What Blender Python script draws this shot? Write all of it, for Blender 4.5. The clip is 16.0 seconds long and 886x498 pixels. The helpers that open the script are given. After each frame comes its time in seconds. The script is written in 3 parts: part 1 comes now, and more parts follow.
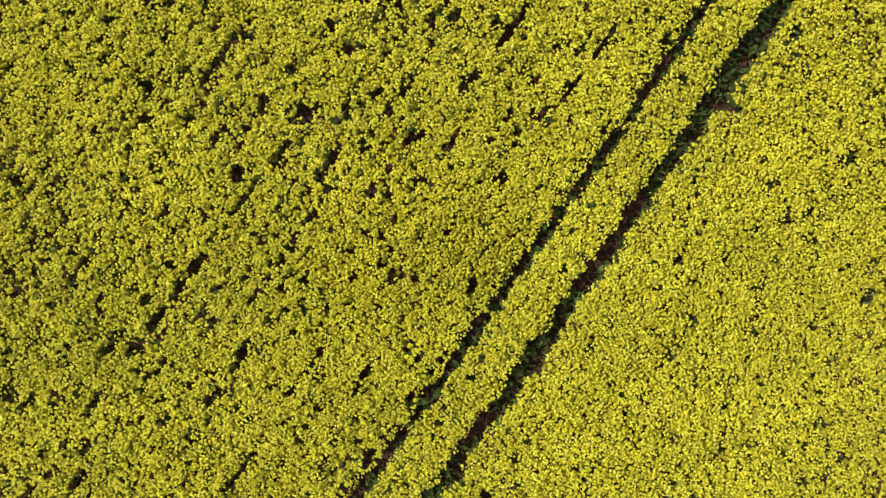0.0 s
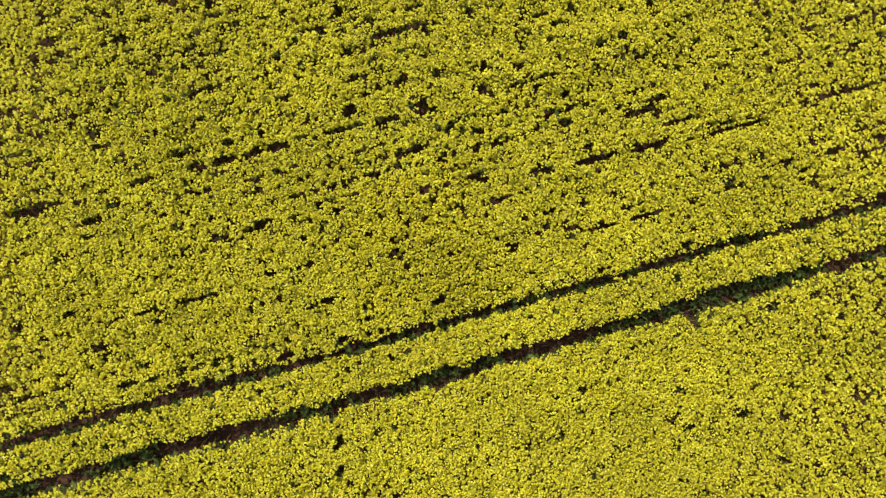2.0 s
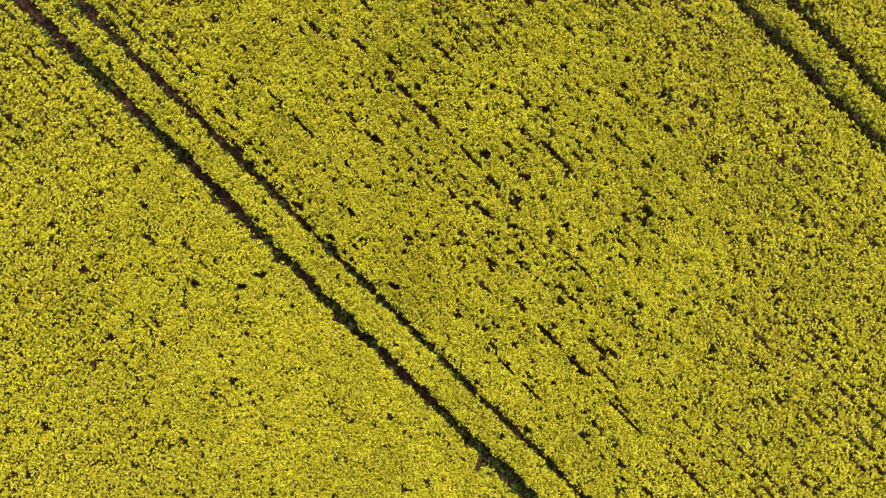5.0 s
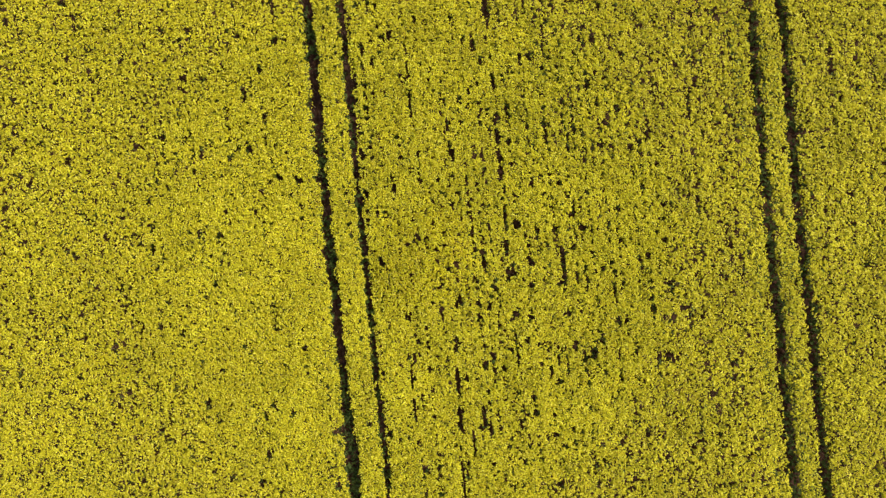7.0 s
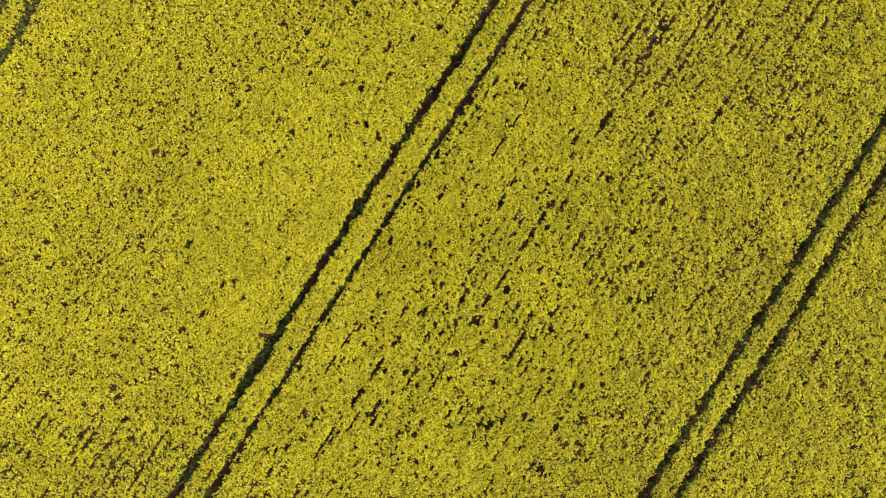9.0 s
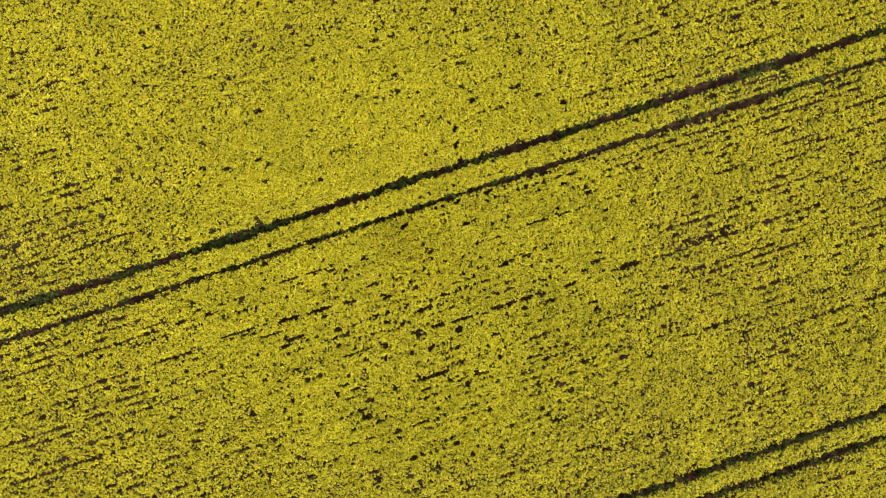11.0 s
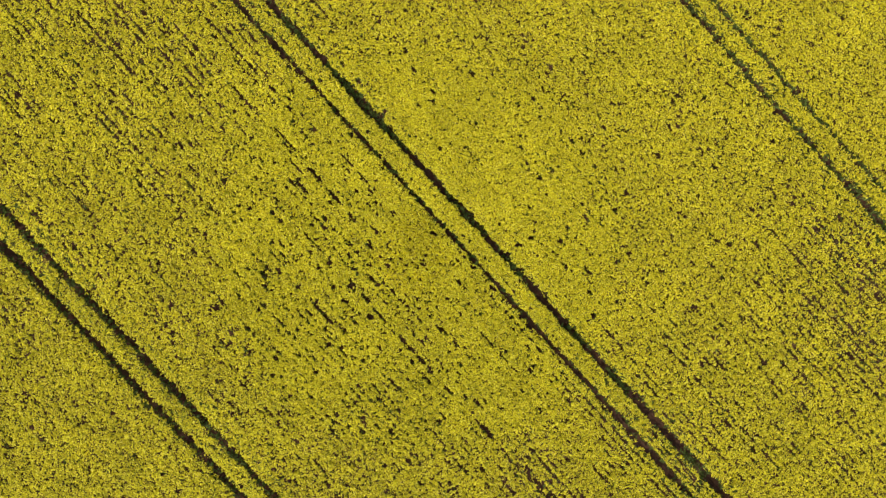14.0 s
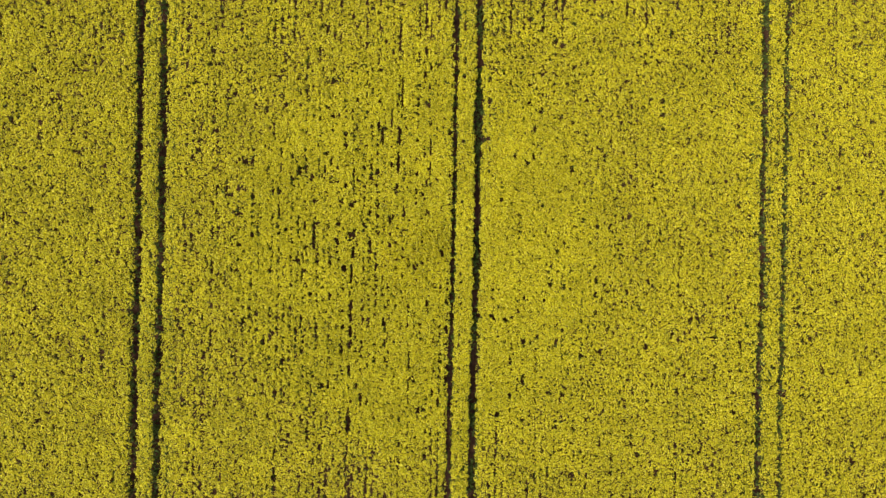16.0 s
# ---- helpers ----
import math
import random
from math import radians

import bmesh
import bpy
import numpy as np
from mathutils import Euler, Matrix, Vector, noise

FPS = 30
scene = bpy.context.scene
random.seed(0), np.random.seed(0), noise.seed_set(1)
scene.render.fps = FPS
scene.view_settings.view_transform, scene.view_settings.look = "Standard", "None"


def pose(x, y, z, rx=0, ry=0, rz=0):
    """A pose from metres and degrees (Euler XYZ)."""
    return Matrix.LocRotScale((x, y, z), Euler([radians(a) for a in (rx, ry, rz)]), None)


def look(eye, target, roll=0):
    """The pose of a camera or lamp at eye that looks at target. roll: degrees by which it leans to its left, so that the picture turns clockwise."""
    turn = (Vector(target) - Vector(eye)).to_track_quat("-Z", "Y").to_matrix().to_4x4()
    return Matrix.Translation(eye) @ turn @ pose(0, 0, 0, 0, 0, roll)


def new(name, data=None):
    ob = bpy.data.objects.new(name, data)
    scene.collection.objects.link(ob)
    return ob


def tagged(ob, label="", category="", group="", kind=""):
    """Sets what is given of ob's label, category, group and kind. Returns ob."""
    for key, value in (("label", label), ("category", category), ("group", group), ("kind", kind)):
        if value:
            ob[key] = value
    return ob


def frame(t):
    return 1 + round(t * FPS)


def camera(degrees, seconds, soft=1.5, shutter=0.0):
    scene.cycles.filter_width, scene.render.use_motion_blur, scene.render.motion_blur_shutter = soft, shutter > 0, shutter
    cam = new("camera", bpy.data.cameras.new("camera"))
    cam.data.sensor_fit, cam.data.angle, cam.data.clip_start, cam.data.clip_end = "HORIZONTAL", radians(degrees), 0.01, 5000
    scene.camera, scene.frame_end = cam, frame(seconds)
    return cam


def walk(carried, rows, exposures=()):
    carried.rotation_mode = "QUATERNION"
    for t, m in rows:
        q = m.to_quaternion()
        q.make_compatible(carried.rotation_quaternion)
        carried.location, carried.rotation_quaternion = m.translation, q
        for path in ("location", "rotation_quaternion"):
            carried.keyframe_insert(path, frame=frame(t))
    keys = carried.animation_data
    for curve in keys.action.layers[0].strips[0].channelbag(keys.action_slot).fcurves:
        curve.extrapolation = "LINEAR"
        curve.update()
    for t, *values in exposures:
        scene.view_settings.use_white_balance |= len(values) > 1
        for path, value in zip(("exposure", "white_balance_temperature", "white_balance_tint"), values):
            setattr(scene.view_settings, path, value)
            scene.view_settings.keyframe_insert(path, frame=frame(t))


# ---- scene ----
# A rapeseed field in bloom, seen straight down by a drone that climbs and turns.
# x runs across the tramlines, y along them; the soil lies at z = 0.
CANOPY = 1.30
REF = 0.9          # height of the layer to which the flight heights below refer
LEAN = (-0.15, -1.66)

cam = camera(72, 16.0, soft=1.5)
PATH = [
    (0, -3.51, -0.29, 18.10, 35.64),
    (0.5, -3.54, -0.29, 19.12, 43.80),
    (1, -3.57, -0.34, 20.13, 54.04),
    (1.5, -3.64, -0.38, 21.20, 64.49),
    (2, -3.72, -0.39, 22.31, 74.76),
    (2.5, -3.80, -0.40, 23.47, 85.09),
    (3, -3.89, -0.43, 24.61, 95.44),
    (3.5, -3.96, -0.47, 25.74, 105.46),
    (4, -4.00, -0.51, 26.86, 115.13),
    (6.5, -4.15, -0.89, 32.14, 164.45),
    (7, -4.16, -0.96, 33.14, 174.35),
    (7.5, -4.12, -1.04, 34.08, 183.90),
    (8, -4.04, -1.12, 35.03, 193.65),
    (8.5, -3.86, -1.18, 35.96, 203.38),
    (9, -3.70, -1.22, 36.83, 212.96),
    (11.5, -3.38, -1.29, 40.54, 262.22),
    (12, -3.26, -1.22, 41.35, 272.60),
    (12.5, -3.15, -1.13, 42.17, 283.28),
    (13, -3.06, -1.03, 42.95, 294.03),
    (13.5, -2.95, -0.91, 43.74, 305.46),
    (14, -2.86, -0.75, 44.50, 317.32),
    (14.5, -2.81, -0.55, 45.25, 329.50),
    (15, -2.81, -0.35, 45.94, 341.63),
    (15.5, -2.88, -0.15, 46.60, 353.23),
    (16, -3.00, 0.00, 47.08, 361.18),
]
walk(cam, [(t, pose(x, y, z + REF, *LEAN, r)) for t, x, y, z, r in PATH],
     exposures=[(0, 0.44, 6080, 10), (2, 0.44, 6300, 10), (4, 0.45, 6470, 10), (8, 0.46, 6570, 10), (16, 0.46, 6720, 10)])

# ---- daylight ----
SUN_UP, SUN_FROM = 49.0, (-0.94, -0.34)
world = bpy.data.worlds.new("sky")
scene.world = world
world.use_nodes = True
wn = world.node_tree.nodes
sky = wn.new("ShaderNodeTexSky")
sky.sky_type, sky.sun_disc = "NISHITA", False
sky.air_density, sky.dust_density = 1.0, 2.0
sky.sun_elevation = radians(SUN_UP)
sky.sun_rotation = math.atan2(SUN_FROM[0], SUN_FROM[1])
wn["Background"].inputs["Strength"].default_value = 0.15
world.node_tree.links.new(sky.outputs["Color"], wn["Background"].inputs["Color"])

lamp = bpy.data.lights.new("sun", "SUN")
lamp.energy, lamp.angle, lamp.color = 3.6, radians(0.53), (1.0, 0.95, 0.86)
sun = new("sun", lamp)
flat = math.cos(radians(SUN_UP)) / math.hypot(*SUN_FROM)
sun.matrix_world = look((SUN_FROM[0] * flat * 90, SUN_FROM[1] * flat * 90, 90 * math.sin(radians(SUN_UP))), (0, 0, 0))


# ---- materials ----
def material(name, rough=0.7):
    m = bpy.data.materials.new(name)
    m.use_nodes = True
    n, l = m.node_tree.nodes, m.node_tree.links
    bsdf = n["Principled BSDF"]
    bsdf.inputs["Roughness"].default_value = rough
    bsdf.inputs["Specular IOR Level"].default_value = 0.12
    return m, n, l, bsdf


def ramp(n, stops):
    r = n.new("ShaderNodeValToRGB")
    while len(r.color_ramp.elements) < len(stops):
        r.color_ramp.elements.new(0.5)
    for e, (p, c) in zip(r.color_ramp.elements, stops):
        e.position, e.color = p, (*c, 1)
    return r


def plant_material(name, stops, through_light, single, rough=0.6, blotch=2.5):
    """Leaf or petal: its own tint piece by piece, a slow drift over the field, and light let through."""
    m, n, l, bsdf = material(name, rough)
    pick = n.new("ShaderNodeObjectInfo") if single else n.new("ShaderNodeNewGeometry")
    r = ramp(n, stops)
    l.new(pick.outputs["Random" if single else "Random Per Island"], r.inputs["Fac"])
    geo = n.new("ShaderNodeNewGeometry")
    slow = n.new("ShaderNodeTexNoise")
    slow.inputs["Scale"].default_value, slow.inputs["Detail"].default_value = 1.0 / blotch, 3
    l.new(geo.outputs["Position"], slow.inputs["Vector"])
    fine = n.new("ShaderNodeTexNoise")
    fine.inputs["Scale"].default_value, fine.inputs["Detail"].default_value = 90, 2
    l.new(geo.outputs["Position"], fine.inputs["Vector"])
    plants = n.new("ShaderNodeTexNoise")
    plants.inputs["Scale"].default_value, plants.inputs["Detail"].default_value = 4.2, 1
    l.new(geo.outputs["Position"], plants.inputs["Vector"])
    both = n.new("ShaderNodeMath")
    both.operation = "ADD"
    l.new(slow.outputs["Fac"], both.inputs[0])
    l.new(fine.outputs["Fac"], both.inputs[1])
    three = n.new("ShaderNodeMath")
    three.operation = "ADD"
    l.new(both.outputs[0], three.inputs[0])
    l.new(plants.outputs["Fac"], three.inputs[1])
    span = n.new("ShaderNodeMapRange")
    span.inputs["From Min"].default_value, span.inputs["From Max"].default_value = 1.05, 1.95
    span.inputs["To Min"].default_value, span.inputs["To Max"].default_value = 0.72, 1.17
    l.new(three.outputs[0], span.inputs["Value"])
    lean = n.new("ShaderNodeMapRange")
    lean.inputs["From Min"].default_value, lean.inputs["From Max"].default_value = 0.3, 0.7
    lean.inputs["To Min"].default_value, lean.inputs["To Max"].default_value = 0.492, 0.507
    l.new(plants.outputs["Fac"], lean.inputs["Value"])
    tone = n.new("ShaderNodeHueSaturation")
    l.new(r.outputs["Color"], tone.inputs["Color"])
    l.new(span.outputs[0], tone.inputs["Value"])
    l.new(lean.outputs[0], tone.inputs["Hue"])
    l.new(tone.outputs["Color"], bsdf.inputs["Base Color"])
    if through_light:
        tr, mix = n.new("ShaderNodeBsdfTranslucent"), n.new("ShaderNodeMixShader")
        l.new(tone.outputs["Color"], tr.inputs["Color"])
        mix.inputs["Fac"].default_value = through_light
        l.new(bsdf.outputs[0], mix.inputs[1])
        l.new(tr.outputs[0], mix.inputs[2])
        l.new(mix.outputs[0], n["Material Output"].inputs["Surface"])
    return m


PETALS = [(0.0, (0.56, 0.51, 0.026)), (0.25, (0.70, 0.622, 0.026)), (0.75, (0.78, 0.688, 0.034)), (1.0, (0.84, 0.76, 0.10))]
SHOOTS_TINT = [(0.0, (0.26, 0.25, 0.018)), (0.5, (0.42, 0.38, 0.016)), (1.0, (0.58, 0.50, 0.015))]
LEAVES = [(0.0, (0.050, 0.070, 0.014)), (0.6, (0.078, 0.110, 0.024)), (1.0, (0.12, 0.155, 0.040))]
STEMS = [(0.0, (0.15, 0.13, 0.04)), (1.0, (0.28, 0.22, 0.08))]
petal_mat = plant_material("petals", PETALS, 0.45, False)
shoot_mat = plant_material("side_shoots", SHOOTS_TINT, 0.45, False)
leaf_mat = plant_material("leaves", LEAVES, 0.25, False, 0.85)
stem_mat = plant_material("stems", STEMS, 0.0, False, 0.5)
petal_one = plant_material("petals_of_one_plant", PETALS, 0.45, True)
shoot_one = plant_material("side_shoots_of_one_plant", SHOOTS_TINT, 0.45, True)
leaf_one = plant_material("leaves_of_one_plant", LEAVES, 0.25, True, 0.85)
stem_one = plant_material("stems_of_one_plant", STEMS, 0.0, True, 0.5)


def soil_material():
    m, n, l, bsdf = material("soil", 0.95)
    geo = n.new("ShaderNodeNewGeometry")
    big, small = n.new("ShaderNodeTexNoise"), n.new("ShaderNodeTexNoise")
    big.inputs["Scale"].default_value, big.inputs["Detail"].default_value = 0.5, 5
    small.inputs["Scale"].default_value, small.inputs["Detail"].default_value = 18, 6
    for tex in (big, small):
        l.new(geo.outputs["Position"], tex.inputs["Vector"])
    mix = n.new("ShaderNodeMix")
    mix.inputs[0].default_value = 0.5
    l.new(big.outputs["Fac"], mix.inputs[2])
    l.new(small.outputs["Fac"], mix.inputs[3])
    r = ramp(n, [(0.3, (0.036, 0.018, 0.011)), (0.5, (0.060, 0.029, 0.017)), (0.7, (0.092, 0.048, 0.029))])
    l.new(mix.outputs[0], r.inputs["Fac"])
    l.new(r.outputs["Color"], bsdf.inputs["Base Color"])
    bump = n.new("ShaderNodeBump")
    bump.inputs["Strength"].default_value, bump.inputs["Distance"].default_value = 0.8, 0.04
    l.new(small.outputs["Fac"], bump.inputs["Height"])
    l.new(bump.outputs["Normal"], bsdf.inputs["Normal"])
    return m


soil_mat = soil_material()

# ---- plan of the field ----
# wheel tracks: x, half width of the open lane
TRACKS = [(-24.86, 0.23), (-23.14, 0.23), (-0.89, 0.13), (0.89, 0.20), (23.26, 0.21), (25.00, 0.15)]
ROW = 0.5
MID = (-3.4, -0.5)
NEAR_R = 14.4


def in_field(x, y):
    """The part of the field that is built in full."""
    return (np.hypot(x - MID[0], y - MID[1]) < 41.5) & (x > -40.0) & (y > -40.3) & (y < 34.8)


def hashed(i, j, seed):
    v = np.sin(i * 127.1 + j * 311.7 + seed * 74.7) * 43758.5453
    return v - np.floor(v)


def drift(x, y, sx, sy, seed):
    """Smooth random values from 0 to 1 over the plan, with cells of sx by sy metres."""
    u, v = x / sx, y / sy
    i, j = np.floor(u), np.floor(v)
    a, b = u - i, v - j
    a, b = a * a * (3 - 2 * a), b * b * (3 - 2 * b)
    low = hashed(i, j, seed) * (1 - a) + hashed(i + 1, j, seed) * a
    high = hashed(i, j + 1, seed) * (1 - a) + hashed(i + 1, j + 1, seed) * a
    return low * (1 - b) + high * b


# bare spots: x, y, radius
BARE = [
    (-11.55, 3.43, 0.32), (-17.72, -2.0, 0.26), (-20.4, 2.3, 0.26), (-2.97, -12.45, 0.32), (-15.0, -0.1, 0.22), (-9.6, 3.4, 0.22),
    (-17.1, -16.6, 0.25), (-8.6, -9.9, 0.2), (-8.7, -14.1, 0.2), (-20.6, -6.65, 0.26), (-30.9, 0.8, 0.26), (17.1, 9.85, 0.3),
    (18.1, 2.15, 0.28), (-6.8, -0.1, 0.16), (-8.6, 8.4, 0.26), (-6.3, 9.1, 0.2), (-18.5, 3.9, 0.2), (10.3, 1.1, 0.2),
    (18.1, -5.0, 0.28), (-19.7, 13.6, 0.36), (-28.0, 7.5, 0.28), (-10.1, 12.6, 0.26), (-7.8, 12.3, 0.26), (15.2, 1.4, 0.25),
    (28.0, 4.8, 0.28), (-3.05, 10.9, 0.34), (-14.1, 0.9, 0.2), (-12.1, -0.75, 0.2), (-9.27, 1.27, 0.2), (-0.3, 8.2, 0.22),
    (3.1, -20.9, 0.3), (-5.9, 2.1, 0.25), (-2.94, 2.74, 0.22),
]
# small gaps, about a plant wide: x, y
GAPS_NEAR = [
    (-12.00, -1.16), (-8.52, 0.90), (-12.04, -0.13), (-5.71, 0.97), (-3.02, 0.95), (-6.61, 0.94), (-2.84, -2.32), (-6.81, -0.64),
    (-3.16, 3.75), (-6.77, -2.97), (-5.55, 2.33), (1.81, 7.66), (3.95, 7.64), (7.29, 0.92), (6.27, 1.45), (6.57, 3.12),
    (-12.31, -5.63), (-12.18, -7.35), (-8.67, -9.62), (-8.06, -10.60), (-6.04, -5.83), (-9.40, 3.55), (-5.11, 6.91), (-0.18, 8.22),
    (-0.52, 6.50), (-0.22, 3.59), (-0.17, -2.59), (-0.21, -4.26), (-0.26, 2.62),
]
GAPS_FAR = [
    (-27.96, 7.35), (-14.81, -0.32), (-11.57, 3.34), (-5.78, 1.82), (18.17, -4.73), (29.71, -6.75), (26.77, 13.41), (27.87, 4.56),
    (-2.87, -12.52), (-11.73, -14.59), (-8.13, -10.84), (16.09, -11.61), (-21.54, -6.50), (-10.33, 12.57), (-11.83, 11.88), (-6.36, 8.99),
    (-7.73, 12.43), (11.00, -2.65), (6.00, 3.39), (9.14, 11.59), (-16.10, 10.68), (-17.89, 3.72), (-29.15, 3.46), (-28.34, -5.76),
    (-31.98, -13.75), (26.90, -12.80), (28.86, -9.21), (-14.47, -6.81),
]
# more of the small gaps, in the sparse strip west of the middle tramline: x, y
GAPS_WEST = [
    (-9.4, 3.3), (-11.3, 10.5), (-11.8, 12.1), (-11.3, 12.2), (-9.9, 12.8), (-7.5, 12.4), (-15.1, 5.8), (-8.6, 8.1),
    (-20.3, 2.4), (-17.6, 2.4), (-21.5, 6.6), (-11.3, 7.6), (-12.2, 6.5), (-9.8, 10.0), (-6.3, 9.0), (-20.3, 9.5),
    (-17.8, 11.4), (-12.9, 9.8), (-14.5, 4.7), (-16.1, 11.8), (-15.0, 7.3), (-3.1, 11.0), (-3.0, 2.5), (-5.6, 2.0),
    (-20.5, -6.4), (-21.7, -6.3), (-12.3, -6.7), (-12.2, -7.4), (-3.0, -12.6), (-16.1, -5.9), (-10.5, -5.9), (-13.0, -9.8),
    (-12.2, -9.3), (-9.5, -10.0), (-6.7, -12.0), (-4.0, -10.1), (-6.0, -6.0), (-6.9, -3.3), (-14.4, -12.8), (-16.9, -11.9),
]
# small gaps of the middle strips: x, y
GAPS_MIDDLE = [
    (-14.0, -0.7), (-11.3, -0.3), (-12.1, -1.9), (-12.0, -3.2), (-12.2, -4.4), (-9.6, -1.1), (-8.4, 3.4), (-7.9, 2.6),
    (-7.4, 2.0), (-7.8, 1.6), (-5.0, 0.9), (-10.8, -1.7), (-8.6, -3.2), (-7.7, -1.8), (-10.3, -6.2), (-9.4, -7.6),
    (-6.0, -4.6), (-6.8, -5.2), (-5.2, -3.1), (-4.2, -4.9), (-2.7, -4.9), (-4.8, -6.2), (-6.7, -7.5), (-6.1, -7.5),
    (-3.4, -5.9), (-5.2, -4.5), (-7.7, -4.7), (-5.7, -8.1),
]
GAPS_ROUND = [
    (-8.5, -13.5), (-6.7, -13.2), (-6.5, -11.9), (-8.6, -7.7), (-11.9, -7.6), (-12.0, -6.5), (-8.5, -11.9), (-11.3, 3.4),
    (-8.6, 5.5), (-4.8, -3.4), (-8.6, 6.5), (-11.0, 5.4), (-7.6, 10.9), (-5.2, 8.5), (-13.9, 14.0), (-2.9, 6.0),
    (-3.2, 7.2), (-5.0, 14.8),
]
# open dashes in a drill row: x, from y, to y
DASHES = [
    (-8.64, -2.8, -1.5), (-8.50, -0.9, -0.1), (-8.59, -4.8, -4.2), (-8.60, -5.7, -5.1), (-8.61, -7.0, -6.1), (-8.59, -7.5, -7.2),
    (-8.69, -9.9, -9.2), (-6.11, -6.1, -5.5), (-8.51, 0.6, 1.3),
    (-11.52, -0.2, 1.8), (-8.59, -14.1, -13.0), (-6.45, 7.9, 9.1), (-5.21, 5.7, 7.1), (-5.15, 8.0, 9.1),
]
# thin open lines between plants along a drill row: x, from y, to y, share open
LINES = [
    (-18.94, 2.0, 12.0, 0.45), (-19.49, 12.9, 15.1, 0.8), (-14.03, 12.9, 14.9, 0.6), (-14.04, 10.1, 11.5, 0.8), (-16.85, 8.8, 11.2, 0.6),
    (-14.11, 4.1, 8.1, 0.5), (-4.99, 9.0, 14.7, 0.5), (-5.14, 6.0, 9.0, 0.85), (-2.88, 9.8, 13.0, 0.65), (-2.74, 5.5, 8.4, 0.85),
    (-8.55, 2.9, 6.7, 0.6), (-7.69, 10.7, 13.6, 0.5), (-5.75, 8.7, 11.7, 0.5), (-19.19, -13.2, -3.2, 0.45), (-19.83, -7.7, -5.3, 0.6),
    (-11.54, -12.5, -10.5, 0.8), (-8.68, -14.4, -11.6, 0.7), (-5.96, -9.3, -5.7, 0.4), (-19.85, -14.9, -10.6, 0.5),
]
# fainter ones of the same kind
LINES_MORE = [
    (-14.15, -9.0, -1.5, 0.35), (-14.10, 14.9, 19.0, 0.4), (-12.40, -9.5, 0.0, 0.3), (-11.25, 4.0, 13.0, 0.25), (-8.70, -16.0, -12.0, 0.45),
    (-19.15, -3.2, 2.0, 0.35), (-17.0, 2.0, 8.0, 0.3), (-20.3, -19.0, -11.0, 0.4), (-2.85, 13.0, 18.0, 0.4),
    (9.2, -12.0, -2.0, 0.3), (0.02, -28.0, -19.0, 0.5), (-4.1, -20.0, -8.0, 0.25),
]
# how often the small scattered gaps occur
GAPPY = 1.75
# drill rows with a run of missing plants: x, from y, to y, share missing, half width
MISSED = [
    (-8.62, -10.2, 0.9, 0.3, 0.06), (-3.0, 4.0, 5.5, 0.4, 0.06), (-14.2, -1.4, 4.1, 0.4, 0.055),
    (-5.2, 14.7, 17.4, 0.5, 0.06), (-11.3, 13.0, 19.0, 0.45, 0.06), (-8.5, -20.4, -16.6, 0.7, 0.10), (-8.4, 6.7, 12.0, 0.3, 0.055),
]
# thinner, greener patches: x, y, radius across, radius along, how much
PATCHES = [
    (19.0, -26.0, 6.0, 8.0, 0.22), (3.4, 25.0, 3.0, 7.0, 0.20), (1.5, -25.0, 6.0, 6.0, 0.18), (-8.4, -18.6, 1.6, 3.0, 0.24),
    (-16.0, -22.8, 2.5, 2.5, 0.18), (-6.5, 1.5, 4.5, 6.0, 0.08), (-11.0, -8.5, 5.0, 5.0, 0.08), (30.0, -22.0, 4.0, 6.0, 0.1),
    (-10.0, 23.0, 7.0, 6.0, 0.10), (0.5, 20.5, 5.0, 6.0, 0.09), (26.0, 13.0, 5.0, 5.0, 0.06),
]
# stretches where a wheel track is wider: track, y, half length, extra half width
WIDER = [(2, -14.0, 6.0, 0.04), (3, -13.0, 5.0, 0.05), (2, 24.0, 9.0, 0.04), (3, 24.0, 9.0, 0.05), (2, -22.5, 4.5, 0.13), (3, -24.5, 5.0, 0.09), (3, 9.5, 2.0, 0.1), (4, 17.0, 3.0, 0.08), (0, 18.0, 1.2, 0.12), (4, -21.0, 2.0, 0.06)]


def lane_gap(x, y):
    """How far a place is from the edge of the nearest wheel track; negative inside the lane."""
    d = np.full(x.shape, 9.0)
    for k, (tx, half) in enumerate(TRACKS):
        w = half * (0.8 + 0.22 * drift(x * 0, y, 1, 0.45, 40 + k) + 0.22 * drift(x * 0, y, 1, 1.7, 50 + k))
        for j, wy, run, extra in WIDER:
            if j == k:
                w = w + extra * np.exp(-((y - wy) / run) ** 4)
        w = w + 0.24 * (drift(x, y, 0.4, 0.24, 75 + k) - 0.5)
        d = np.minimum(d, np.abs(x - tx - 0.1 * (drift(x * 0, y, 1, 6.0, 70) - 0.5)) - w)
    return d


def patchiness(x, y):
    v = np.zeros(x.shape)
    for cx, cy, rx, ry, much in PATCHES:
        v += much * np.exp(-((x - cx) / rx) ** 2 - ((y - cy) / ry) ** 2)
    return v


def thinness(x, y):
    """Sparse west of the middle tramline, close on its east side."""
    base = np.where((x > -23.1) & (x < -0.9), 0.215, 0.19) + np.where((x > -13) & (x < -1), 0.015, 0)
    return base + 0.16 * (drift(x, y, 5, 8, 3) - 0.5) + patchiness(x, y)


